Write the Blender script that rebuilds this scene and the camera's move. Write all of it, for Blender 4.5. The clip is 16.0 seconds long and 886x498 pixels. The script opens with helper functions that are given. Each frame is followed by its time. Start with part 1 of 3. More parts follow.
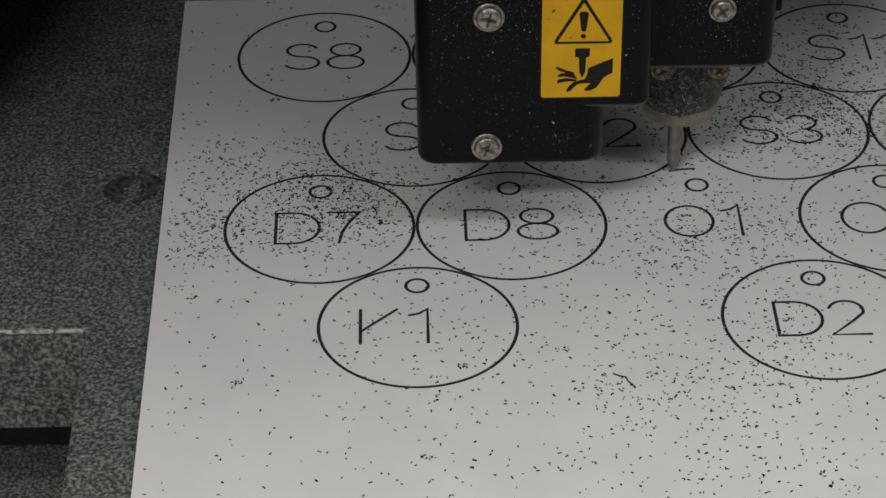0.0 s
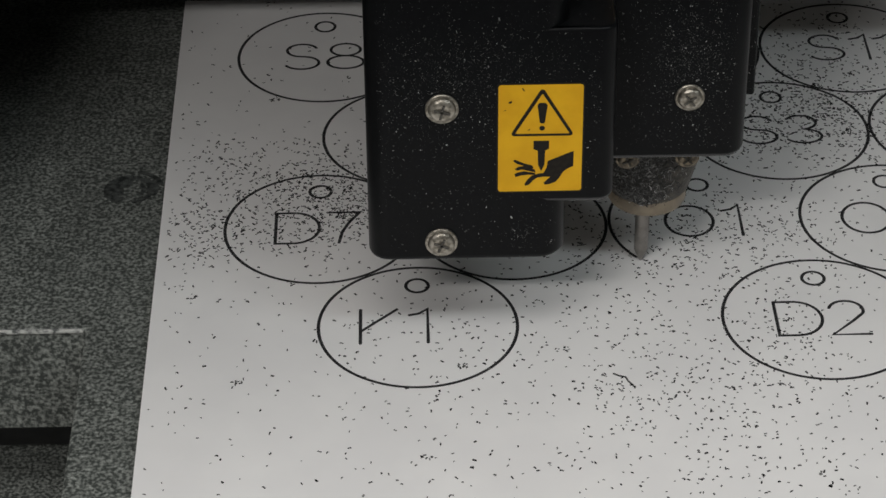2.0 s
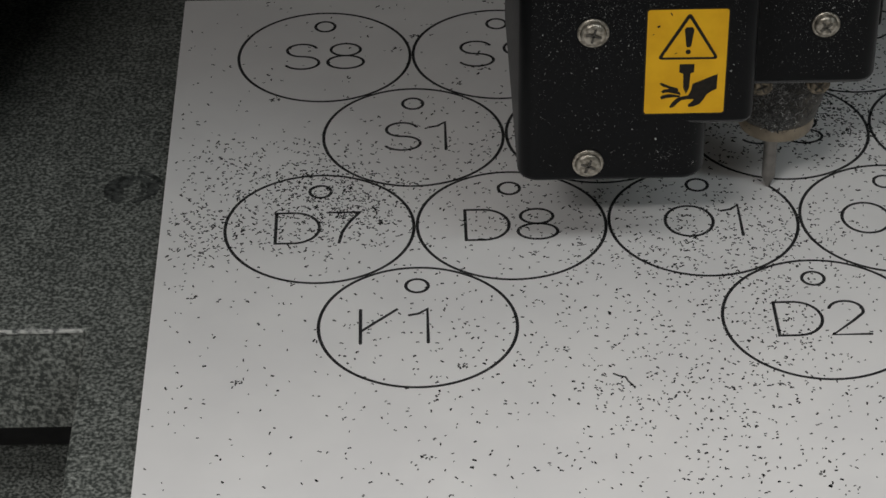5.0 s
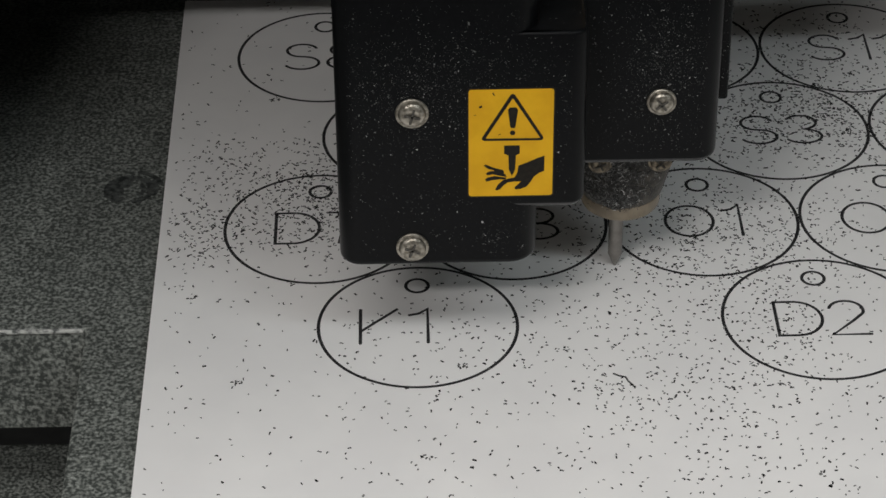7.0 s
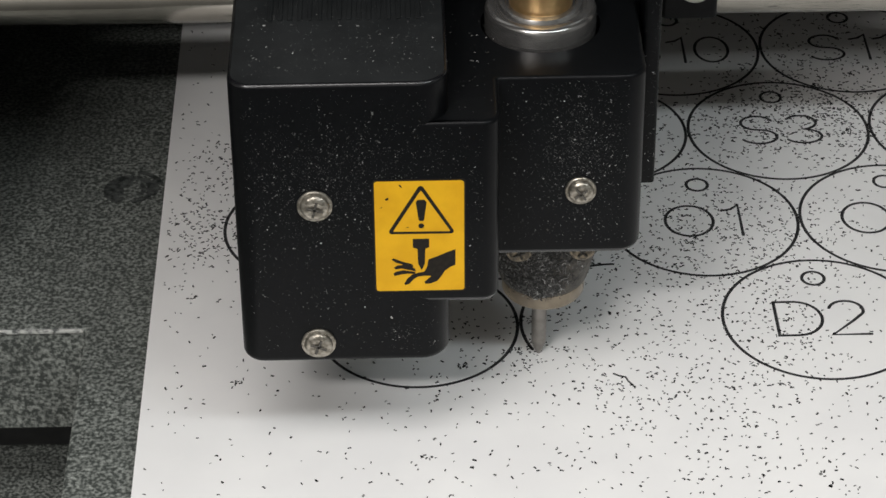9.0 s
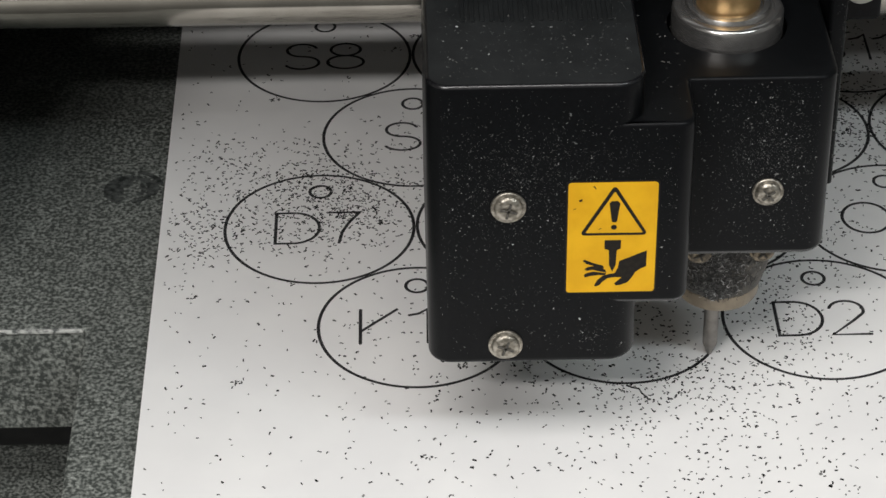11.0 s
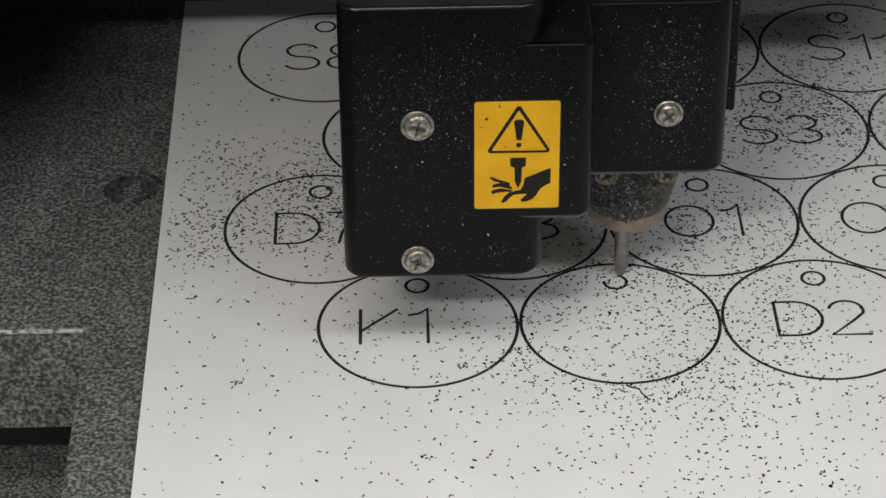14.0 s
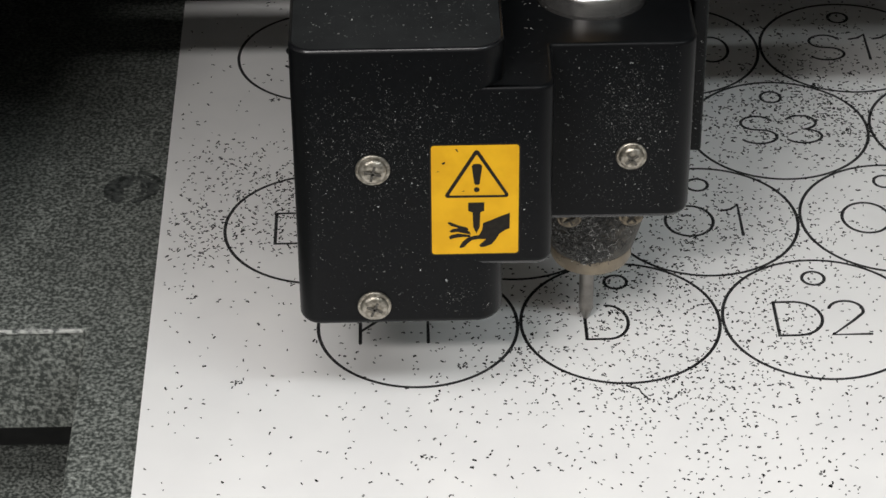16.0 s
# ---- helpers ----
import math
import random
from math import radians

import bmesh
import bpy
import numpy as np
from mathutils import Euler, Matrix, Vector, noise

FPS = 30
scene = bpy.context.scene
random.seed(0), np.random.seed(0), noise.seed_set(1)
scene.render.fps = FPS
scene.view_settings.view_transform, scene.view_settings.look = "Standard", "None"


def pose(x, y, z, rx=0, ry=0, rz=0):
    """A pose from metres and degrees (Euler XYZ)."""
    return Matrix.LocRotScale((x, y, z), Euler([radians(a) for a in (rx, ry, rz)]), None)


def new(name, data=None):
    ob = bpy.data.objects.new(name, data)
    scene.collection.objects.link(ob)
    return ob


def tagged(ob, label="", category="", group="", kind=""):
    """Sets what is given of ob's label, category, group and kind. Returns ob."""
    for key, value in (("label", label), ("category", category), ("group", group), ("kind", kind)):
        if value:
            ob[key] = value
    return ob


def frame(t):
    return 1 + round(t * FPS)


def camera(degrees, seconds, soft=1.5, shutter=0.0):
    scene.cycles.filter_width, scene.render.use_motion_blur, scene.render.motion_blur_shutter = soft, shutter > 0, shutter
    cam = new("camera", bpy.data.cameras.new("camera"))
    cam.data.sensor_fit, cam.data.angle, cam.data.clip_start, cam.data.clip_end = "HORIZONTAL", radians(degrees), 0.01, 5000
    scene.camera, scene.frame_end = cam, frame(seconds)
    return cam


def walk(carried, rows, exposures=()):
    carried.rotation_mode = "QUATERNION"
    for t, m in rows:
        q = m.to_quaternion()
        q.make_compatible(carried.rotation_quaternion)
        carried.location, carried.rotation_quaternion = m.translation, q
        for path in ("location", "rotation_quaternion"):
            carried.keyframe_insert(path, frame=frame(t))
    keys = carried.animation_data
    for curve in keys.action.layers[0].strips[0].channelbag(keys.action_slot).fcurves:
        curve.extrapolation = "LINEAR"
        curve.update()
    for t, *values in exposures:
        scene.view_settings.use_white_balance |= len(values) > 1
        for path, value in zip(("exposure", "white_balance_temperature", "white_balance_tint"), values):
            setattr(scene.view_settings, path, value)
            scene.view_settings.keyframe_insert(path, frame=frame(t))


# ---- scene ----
MM = 0.001
PITCH, ROW, RAD = 38.763, 33.553, 19.05          # circle spacing and radius, mm
DUR = 16.0

# ---- the camera, which stands still ----
cam = camera(19.238, DUR, soft=1.5)
CAM_POSE = pose(-0.00178, -0.400476, 0.299999, 54.836, 0.4274, -1.2605)
EXPOSURES = [(0.0, -0.22), (1.5, -0.25), (2.5, 0.1), (3.5, 0.08), (4.2, -0.08), (6.3, -0.28), (7.0, -0.02), (8.0, 0.19), (8.5, 0.3), (9.0, 0.46),
             (11.3, 0.5), (12.0, 0.37), (12.5, 0.24), (13.0, 0.18), (14.0, 0.24), (15.0, 0.38), (16.0, 0.56)]
walk(cam, [(0.0, CAM_POSE), (DUR, CAM_POSE)], EXPOSURES)

# ---- light: ceiling panels in front of the machine, in a plain room ----
world = bpy.data.worlds.new("room_air")
scene.world = world
world.use_nodes = True
world.node_tree.nodes["Background"].inputs[0].default_value = (0.9, 0.95, 1.0, 1)
world.node_tree.nodes["Background"].inputs[1].default_value = 0.05


def ceiling_lamp(x, y, z, sx, sy, watts, colour):
    data = bpy.data.lights.new("ceiling_light", "AREA")
    data.shape, data.size, data.size_y, data.energy = "RECTANGLE", sx, sy, watts
    data.color = colour
    ob = new("ceiling_light", data)
    ob.matrix_basis = pose(x, y, z)
    return ob


WARM, COOL = (1.0, 0.975, 0.955), (0.90, 0.975, 1.0)
# x, y, width, depth, watts
LAMPS = [(-0.62, -1.27, 0.5, 0.12, 13.6, WARM), (-0.22, -0.65, 0.8, 0.5, 11.1, WARM), (0.75, -0.77, 0.9, 0.14, 5.7, COOL)]
for lx, ly, lsx, lsy, lw, lc in LAMPS:
    ceiling_lamp(lx, ly, 1.23, lsx, lsy, lw, lc)


# ---- materials ----
def material(name, base, rough=0.5, metal=0.0, second=None, scale=900.0, detail=4.0, low=0.4, high=0.6,
             bump=0.0, bump_scale=None, spec=0.5, blot=0.0, blot_scale=60.0, rough_var=0.0, islands=()):
    m = bpy.data.materials.new(name)
    m.use_nodes = True
    nt = m.node_tree
    bsdf = nt.nodes["Principled BSDF"]
    bsdf.inputs["Roughness"].default_value = rough
    bsdf.inputs["Metallic"].default_value = metal
    bsdf.inputs["Specular IOR Level"].default_value = spec
    tc = nt.nodes.new("ShaderNodeTexCoord")
    second = second or tuple(c * 0.8 for c in base)

    def noise_node(sc, det=4.0):
        n = nt.nodes.new("ShaderNodeTexNoise")
        n.inputs["Scale"].default_value, n.inputs["Detail"].default_value = sc, det
        nt.links.new(tc.outputs["Object"], n.inputs["Vector"])
        return n

    n1 = noise_node(scale, detail)
    ramp = nt.nodes.new("ShaderNodeValToRGB")
    ramp.color_ramp.elements[0].position, ramp.color_ramp.elements[1].position = low, high
    ramp.color_ramp.elements[0].color, ramp.color_ramp.elements[1].color = (*second, 1), (*base, 1)
    nt.links.new(n1.outputs["Fac"], ramp.inputs["Fac"])
    if islands:                                     # loose flakes differ one by one
        geo = nt.nodes.new("ShaderNodeNewGeometry")
        nt.links.new(geo.outputs["Random Per Island"], ramp.inputs["Fac"])
        while len(ramp.color_ramp.elements) < len(islands):
            ramp.color_ramp.elements.new(0.5)
        for el, (at, grey) in zip(ramp.color_ramp.elements, islands):
            el.position, el.color = at, (grey, grey * 0.99, grey * 0.96, 1)
    colour = ramp.outputs["Color"]
    if blot:
        n2 = noise_node(blot_scale, 3.0)
        mix = nt.nodes.new("ShaderNodeMixRGB")
        mix.blend_type = "MULTIPLY"
        mix.inputs[0].default_value = blot
        nt.links.new(colour, mix.inputs[1])
        nt.links.new(n2.outputs["Fac"], mix.inputs[2])
        colour = mix.outputs[0]
    nt.links.new(colour, bsdf.inputs["Base Color"])
    if rough_var:
        n3 = noise_node(scale * 0.3, 3.0)
        mp = nt.nodes.new("ShaderNodeMapRange")
        mp.inputs["To Min"].default_value, mp.inputs["To Max"].default_value = rough - rough_var, rough + rough_var
        nt.links.new(n3.outputs["Fac"], mp.inputs["Value"])
        nt.links.new(mp.outputs["Result"], bsdf.inputs["Roughness"])
    if bump:
        src = noise_node(bump_scale or scale, 5.0).outputs["Fac"]
        b = nt.nodes.new("ShaderNodeBump")
        b.inputs["Strength"].default_value, b.inputs["Distance"].default_value = bump, 0.0004
        nt.links.new(src, b.inputs["Height"])
        nt.links.new(b.outputs["Normal"], bsdf.inputs["Normal"])
    return m


M_CAP = material("white_plastic_cap", (0.80, 0.79, 0.775), 0.38, second=(0.76, 0.75, 0.74), scale=40, bump=0.03, bump_scale=2500, spec=0.4)
M_CORE = material("black_plastic_core", (0.016, 0.016, 0.017), 0.6, second=(0.055, 0.055, 0.054), scale=900, low=0.28, high=0.5, bump=0.3, spec=0.3)
M_CHIP = material("black_chip", (0.02, 0.02, 0.021), 0.7, spec=0.15, islands=((0.0, 0.005), (0.6, 0.014), (0.88, 0.045), (1.0, 0.25)))
M_BED = material("grey_wrinkle_paint", (0.46, 0.482, 0.444), 0.45, second=(0.058, 0.065, 0.059), scale=1350, detail=8, low=0.42, high=0.76,
                 bump=0.8, bump_scale=1250, blot=0.5, blot_scale=110)
M_DARKPAINT = material("dark_mottled_paint", (0.11, 0.118, 0.112), 0.5, second=(0.012, 0.014, 0.013), scale=900, detail=6, low=0.35, high=0.75, bump=0.6, bump_scale=800)
M_WORNLIT = material("worn_highlit_paint", (0.55, 0.55, 0.52), 0.45, second=(0.1, 0.105, 0.1), scale=800, detail=4, low=0.36, high=0.56, bump=0.5)
M_BLACK = material("black_moulded_plastic", (0.005, 0.0054, 0.006), 0.33, second=(0.004, 0.0043, 0.0048), scale=1500, bump=0.04, bump_scale=3500, rough_var=0.05, spec=0.11)
# shinier copy for cover edges, to make their highlights come out stronger
M_SHINE = material("black_plastic_shinier_edges", (0.008, 0.008, 0.009), 0.27, second=(0.006, 0.006, 0.007), scale=1500, spec=0.5)
# paler copy for upward faces: light reflected by the tops put into colour
M_LITTOP = material("black_plastic_lit_tops", (0.019, 0.0205, 0.021), 0.38, second=(0.012, 0.013, 0.0135), scale=220, detail=6, low=0.35, high=0.7, bump=0.05, bump_scale=3000, spec=0.2)
M_DUST = material("white_dust", (0.6, 0.58, 0.56), 0.8, islands=((0.0, 0.025), (0.62, 0.06), (0.9, 0.17), (1.0, 0.6)))
M_FUZZ = material("grey_swarf", (0.11, 0.105, 0.095), 0.7, islands=((0.0, 0.02), (0.5, 0.06), (0.88, 0.16), (1.0, 0.42)))
M_YELLOW = material("yellow_label_film", (0.80, 0.44, 0.012), 0.42, second=(0.74, 0.395, 0.010), scale=150, blot=0.1, blot_scale=300, spec=0.2)
M_PRINT = material("black_print", (0.010, 0.008, 0.006), 0.5, second=(0.016, 0.013, 0.009), scale=1200, spec=0.2)
M_STEEL = material("nickel_screw", (0.46, 0.425, 0.365), 0.38, 0.9, second=(0.22, 0.2, 0.165), scale=1000, bump=0.35, bump_scale=1600)
M_BRONZE = material("grimy_screw", (0.30, 0.25, 0.18), 0.5, 0.7, second=(0.10, 0.085, 0.065), scale=900, bump=0.4, bump_scale=1500)
M_RECESS = material("recess_shade", (0.09, 0.083, 0.07), 0.7, second=(0.045, 0.041, 0.035), scale=1500)
M_CHROME = material("turned_steel", (0.47, 0.455, 0.44), 0.22, 0.9, second=(0.40, 0.385, 0.37), scale=600, rough_var=0.06)
M_BRASS = material("brass", (0.66, 0.45, 0.22), 0.42, 0.9, second=(0.56, 0.38, 0.18), scale=500, rough_var=0.05)
M_NOSE = material("amber_plastic_ring", (0.29, 0.235, 0.165), 0.35, second=(0.20, 0.16, 0.11), scale=250)
M_NOSEBODY = material("dark_nose_metal", (0.075, 0.066, 0.052), 0.5, 0.2, second=(0.035, 0.031, 0.025), scale=700, bump=0.4)
M_CUTTER = material("carbide_cutter", (0.29, 0.27, 0.25), 0.35, 0.7, second=(0.23, 0.215, 0.2), scale=500)
M_RAIL = material("polished_rail", (0.38, 0.36, 0.32), 0.13, 1.0, second=(0.33, 0.31, 0.275), scale=120)
M_PALE = material("pale_enamel", (0.55, 0.53, 0.48), 0.35, second=(0.5, 0.48, 0.43), scale=120)
M_BLOCK = material("grey_shade_block", (0.42, 0.43, 0.43), 0.4, 0.3, second=(0.34, 0.35, 0.35), scale=300, bump=0.2, bump_scale=1500)
M_WALL = material("room_paint", (0.30, 0.30, 0.29), 0.9, second=(0.26, 0.26, 0.25), scale=3)
M_FLOOR = material("room_floor", (0.12, 0.115, 0.105), 0.6, second=(0.09, 0.085, 0.08), scale=8)
M_DARK = material("machine_black", (0.03, 0.03, 0.031), 0.5, second=(0.04, 0.04, 0.04), scale=200)


# ---- mesh helpers (millimetres in, metres out) ----
def part(name, bm, mat, parent=None, label="", smooth=False, rim=None, corner=False, film=None):
    me = bpy.data.meshes.new(name)
    bmesh.ops.scale(bm, vec=(MM, MM, MM), verts=bm.verts)
    bmesh.ops.recalc_face_normals(bm, faces=bm.faces)
    bm.to_mesh(me)
    bm.free()
    me.materials.append(mat)
    if rim:                                         # upper edges and one corner shinier for highlights; flat tops paler, painting reflected light
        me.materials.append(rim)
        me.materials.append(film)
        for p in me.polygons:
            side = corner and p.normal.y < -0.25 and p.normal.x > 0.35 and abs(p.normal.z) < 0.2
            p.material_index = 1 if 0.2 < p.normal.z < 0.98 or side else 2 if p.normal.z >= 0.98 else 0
    if smooth:
        for p in me.polygons:
            p.use_smooth = True
        me.set_sharp_from_angle(angle=radians(38))
    ob = new(name, me)
    ob.parent = parent
    if label:
        tagged(ob, label)
    return ob


def rounded(pts, radii, seg=6):
    """A closed outline whose corners are rounded by their radii."""
    out = []
    n = len(pts)
    for i, (p, r) in enumerate(zip(pts, radii)):
        p, a, b = Vector(p), Vector(pts[i - 1]), Vector(pts[(i + 1) % n])
        if r <= 0:
            out.append(p)
            continue
        u, v = (a - p).normalized(), (b - p).normalized()
        half = u.angle(v) / 2
        d = r / math.tan(half)
        c = p + (u + v).normalized() * (r / math.sin(half))
        s, e = p + u * d - c, p + v * d - c
        a0 = math.atan2(s.y, s.x)
        da = (math.atan2(e.y, e.x) - a0 + math.pi) % (2 * math.pi) - math.pi
        out += [c + Vector((math.cos(a0 + da * k / seg), math.sin(a0 + da * k / seg))) * r for k in range(seg + 1)]
    return out


def inset(pts, d):
    n, out = len(pts), []
    area = sum(pts[i - 1].x * pts[i].y - pts[i].x * pts[i - 1].y for i in range(n))
    sgn = 1 if area > 0 else -1
    for i in range(n):
        e1, e2 = (pts[i] - pts[i - 1]).normalized(), (pts[(i + 1) % n] - pts[i]).normalized()
        n1, n2 = Vector((-e1.y, e1.x)) * sgn, Vector((-e2.y, e2.x)) * sgn
        m = n1 + n2
        out.append(pts[i] + m * (d / max(0.5, m.length_squared / 2)))
    return out


def prism(outline, z0, z1, edge=0.5, hole=None, depth=10, foot=None):
    """An upright body over an outline, its rims rounded by edge; hole = (x, y, r) sinks a round well into its top."""
    bm = bmesh.new()
    rings = []
    k = 6 if edge > 0.6 else 2
    bend = [(edge * (1 - math.cos(math.pi / 2 * i / k)), edge * (1 - math.sin(math.pi / 2 * i / k))) for i in range(k + 1)]
    f = (foot or edge) / edge
    for z, d in [(z0 + b * f, a * f) for a, b in reversed(bend)] + [(z1 - b, a) for a, b in bend]:
        rings.append([bm.verts.new((p.x, p.y, z)) for p in (inset(outline, d) if d else outline)])
    n = len(outline)
    for a, b in zip(rings, rings[1:]):
        for i in range(n):
            bm.faces.new((a[i - 1], a[i], b[i], b[i - 1]))
    bm.faces.new(rings[0])
    if hole is None:
        bm.faces.new(rings[-1])
    else:
        hx, hy, hr = hole
        k = 48
        top = [bm.verts.new((hx + hr * math.cos(2 * math.pi * i / k), hy + hr * math.sin(2 * math.pi * i / k), z1)) for i in range(k)]
        low = [bm.verts.new((v.co.x, v.co.y, z1 - depth)) for v in top]
        for i in range(k):
            bm.faces.new((top[i - 1], top[i], low[i], low[i - 1]))
        bm.faces.new(low)
        edges = [bm.edges.get((r[i - 1], r[i])) for r in (rings[-1], top) for i in range(len(r))]
        bmesh.ops.triangle_fill(bm, edges=edges, use_beauty=True)
    return bm


def box_outline(x0, x1, y0, y1, r=0.5, seg=4):
    return rounded([(x0, y0), (x1, y0), (x1, y1), (x0, y1)], (r,) * 4, seg)


def lathe(profile, seg=40, axis="z", at=(0, 0, 0)):
    """A turned body from (radius, height) pairs."""
    bm = bmesh.new()
    rings = []
    for r, h in profile:
        rings.append([bm.verts.new((r * math.cos(2 * math.pi * i / seg), r * math.sin(2 * math.pi * i / seg), h)) for i in range(seg)] if r > 1e-6
                     else [bm.verts.new((0, 0, h))])
    for a, b in zip(rings, rings[1:]):
        for i in range(seg):
            q = [a[i - 1 if len(a) > 1 else 0], a[i if len(a) > 1 else 0], b[i if len(b) > 1 else 0], b[i - 1 if len(b) > 1 else 0]]
            q = list(dict.fromkeys(q))
            if len(q) > 2:
                bm.faces.new(q)
    if axis == "-y":
        bmesh.ops.rotate(bm, verts=bm.verts, cent=(0, 0, 0), matrix=Matrix.Rotation(radians(90), 3, "X"))
    if axis == "x":
        bmesh.ops.rotate(bm, verts=bm.verts, cent=(0, 0, 0), matrix=Matrix.Rotation(radians(90), 3, "Y"))
    bmesh.ops.translate(bm, verts=bm.verts, vec=at)
    return bm


def ribbon(bm, pts, w, z, closed=False):
    """A flat cut of width w along a polyline, with round ends."""
    pts = [Vector(p) for p in pts]
    n = len(pts)
    L, R = [], []
    for i in range(n):
        a = pts[i - 1] if (i or closed) else pts[i]
        b = pts[(i + 1) % n] if (i < n - 1 or closed) else pts[i]
        e1 = (pts[i] - a).normalized() if (pts[i] - a).length > 1e-9 else (b - pts[i]).normalized()
        e2 = (b - pts[i]).normalized() if (b - pts[i]).length > 1e-9 else e1
        m = Vector((-e1.y, e1.x)) + Vector((-e2.y, e2.x))
        off = m * (w / 2 / max(0.5, m.length_squared / 2))
        L.append(bm.verts.new((*(pts[i] + off), z)))
        R.append(bm.verts.new((*(pts[i] - off), z)))
    for i in range(n if closed else n - 1):
        j = (i + 1) % n
        bm.faces.new((L[i], R[i], R[j], L[j]))
    if not closed:
        for c, nx, a, b in ((pts[0], pts[1], L[0], R[0]), (pts[-1], pts[-2], R[-1], L[-1])):
            d = (c - nx).normalized()
            s = Vector((a.co.x - c.x, a.co.y - c.y))
            arc = [bm.verts.new((*(c + s * math.cos(t) + d * (w / 2) * math.sin(t)), z)) for t in (0.52, 1.05, 1.57, 2.09, 2.62)]
            bm.faces.new([a, *arc, b])


def arc(cx, cy, rx, ry, a0, a1, n=18):
    return [(cx + rx * math.cos(radians(a0 + (a1 - a0) * k / n)), cy + ry * math.sin(radians(a0 + (a1 - a0) * k / n))) for k in range(n + 1)]


# ---- room round the machine ----
def slab(name, x0, x1, y0, y1, z0, z1, mat, label, category):
    ob = part(name, prism(box_outline(x0, x1, y0, y1, 0), z0, z1, 0.2), mat)
    return tagged(ob, label, category, kind="structure")


slab("floor", -1500, 1500, -1700, 1000, -950, -900, M_FLOOR, "plain grey workshop floor under the machine", "floor")
slab("ceiling", -1500, 1500, -1700, 1000, 1250, 1300, M_WALL, "plain pale workshop ceiling with light panels", "ceiling")
slab("wall_north", -1500, 1500, 1000, 1050, -900, 1250, M_WALL, "plain pale wall behind the machine", "wall")
slab("wall_south", -1500, 1500, -1750, -1700, -900, 1250, M_WALL, "plain pale wall facing the machine", "wall")
slab("wall_west", -1550, -1500, -1700, 1000, -900, 1250, M_WALL, "plain pale side wall of the workshop", "wall")
slab("wall_east", 1500, 1550, -1700, 1000, -900, 1250, M_WALL, "plain pale side wall of the workshop", "wall")


# ---- the machine's bed ----
def build_bed():
    base = new("engraver_bed")
    tagged(base, "grey wrinkle-painted metal bed of an engraving machine, notched at its edge", "machine bed")
    top = -1.62
    # table plate with a notch at its front left
    outline = rounded([(-63.9, -150), (330, -150), (330, 420), (-260, 420), (-260, 3.4), (-63.9, 3.4)], (0.8, 2, 2, 2, 0.8, 1.2), 4)
    plate = part("table_plate", prism(outline, top - 24.6, top, 0.7), M_BED, base, smooth=True)
    # patchy pale strip: edge wear and the light it catches, in one colour
    part("worn_lit_edge", prism(box_outline(-200, -64.4, 2.8, 3.5, 0.2, 2), top - 0.9, top + 0.04, 0.35), M_WORNLIT, base, "pale patchy strip for edge wear and the highlight on it", smooth=True)
    # bolt recess drawn as a broken ring of flat dark arcs
    bm = bmesh.new()
    for r0, a0, a1, w in ((4.2, 95, 235, 2.6), (2.4, 100, 210, 1.8), (4.5, 30, 92, 1.3), (4.6, 285, 330, 1.2), (4.8, -15, 28, 2.4), (6.6, 20, 75, 1.2), (2.8, -40, 30, 1.0)):
        ribbon(bm, arc(-59.0, 51.0, r0, r0, a0, a1, 14), w, top + 0.03 + 0.004 * len(bm.verts) / 30)
    part("bolt_recess_marks", bm, M_DARKPAINT, base, "broken ring of dark arcs at a bolt recess")
    part("lower_tray", prism(box_outline(-300, 340, -160, 430, 4), -70, -52, 1), M_BED, base, smooth=True)
    part("pedestal", prism(box_outline(-200, 300, 30, 400, 4), -52.2, top - 24.4, 0.5), M_DARK, base)
    part("machine_base", prism(box_outline(-320, 360, -180, 450, 10), -160, -70.2, 3), M_DARK, base)
    # unseen side, rear and top panels, added to shade the bed and sheet
    part("unseen_side_panel", prism(box_outline(-330, -150, 40, 440, 8), -51.8, 262, 5), M_DARK, base, "unseen black side panel added to shade the bed", smooth=True)
    part("unseen_rear_panel", prism(box_outline(-149.8, 360, 330, 445, 8), -51.8, 262, 5), M_DARK, base, "unseen black rear panel added to close the machine", smooth=True)
    part("unseen_hood", prism(rounded([(-330, -178), (360, -50), (360, 445), (-330, 445)], (12,) * 4, 4), 262.2, 272, 3), M_DARK, base, "unseen black panel with a slanting front edge, added to shade the sheet", smooth=True)
    return base


build_bed()
bench = part("workbench", prism(box_outline(-500, 520, -420, 520, 10), -200, -160.2, 3), M_FLOOR)
tagged(bench, "plain workbench top carrying the engraving machine", "workbench")
for bx, by in ((-460, -380), (480, -380), (-460, 480), (480, 480)):
    part("leg", prism(box_outline(bx - 25, bx + 25, by - 25, by + 25, 3), -899.8, -200.2, 1), M_DARK, bench)

# ---- the engraved sheet ----
sheet = new("engraving_sheet")
tagged(sheet, "white two-layer engraving plastic sheet with round tags cut in black", "plastic sheet")
S_OUT = rounded([(-50.9, -120), (190, -120), (190, 126.6), (-51.9, 126.6)], (0.3,) * 4, 2)
part("core_layer", prism(S_OUT, -1.6, -0.32, 0.02), M_CORE, sheet, "black core layer")
part("cap_layer", prism(S_OUT, -0.318, 0.0, 0.04), M_CAP, sheet, "white cap layer with satin finish")

W_LINE, Z_LINE = 0.66, 0.02
H = 10.7


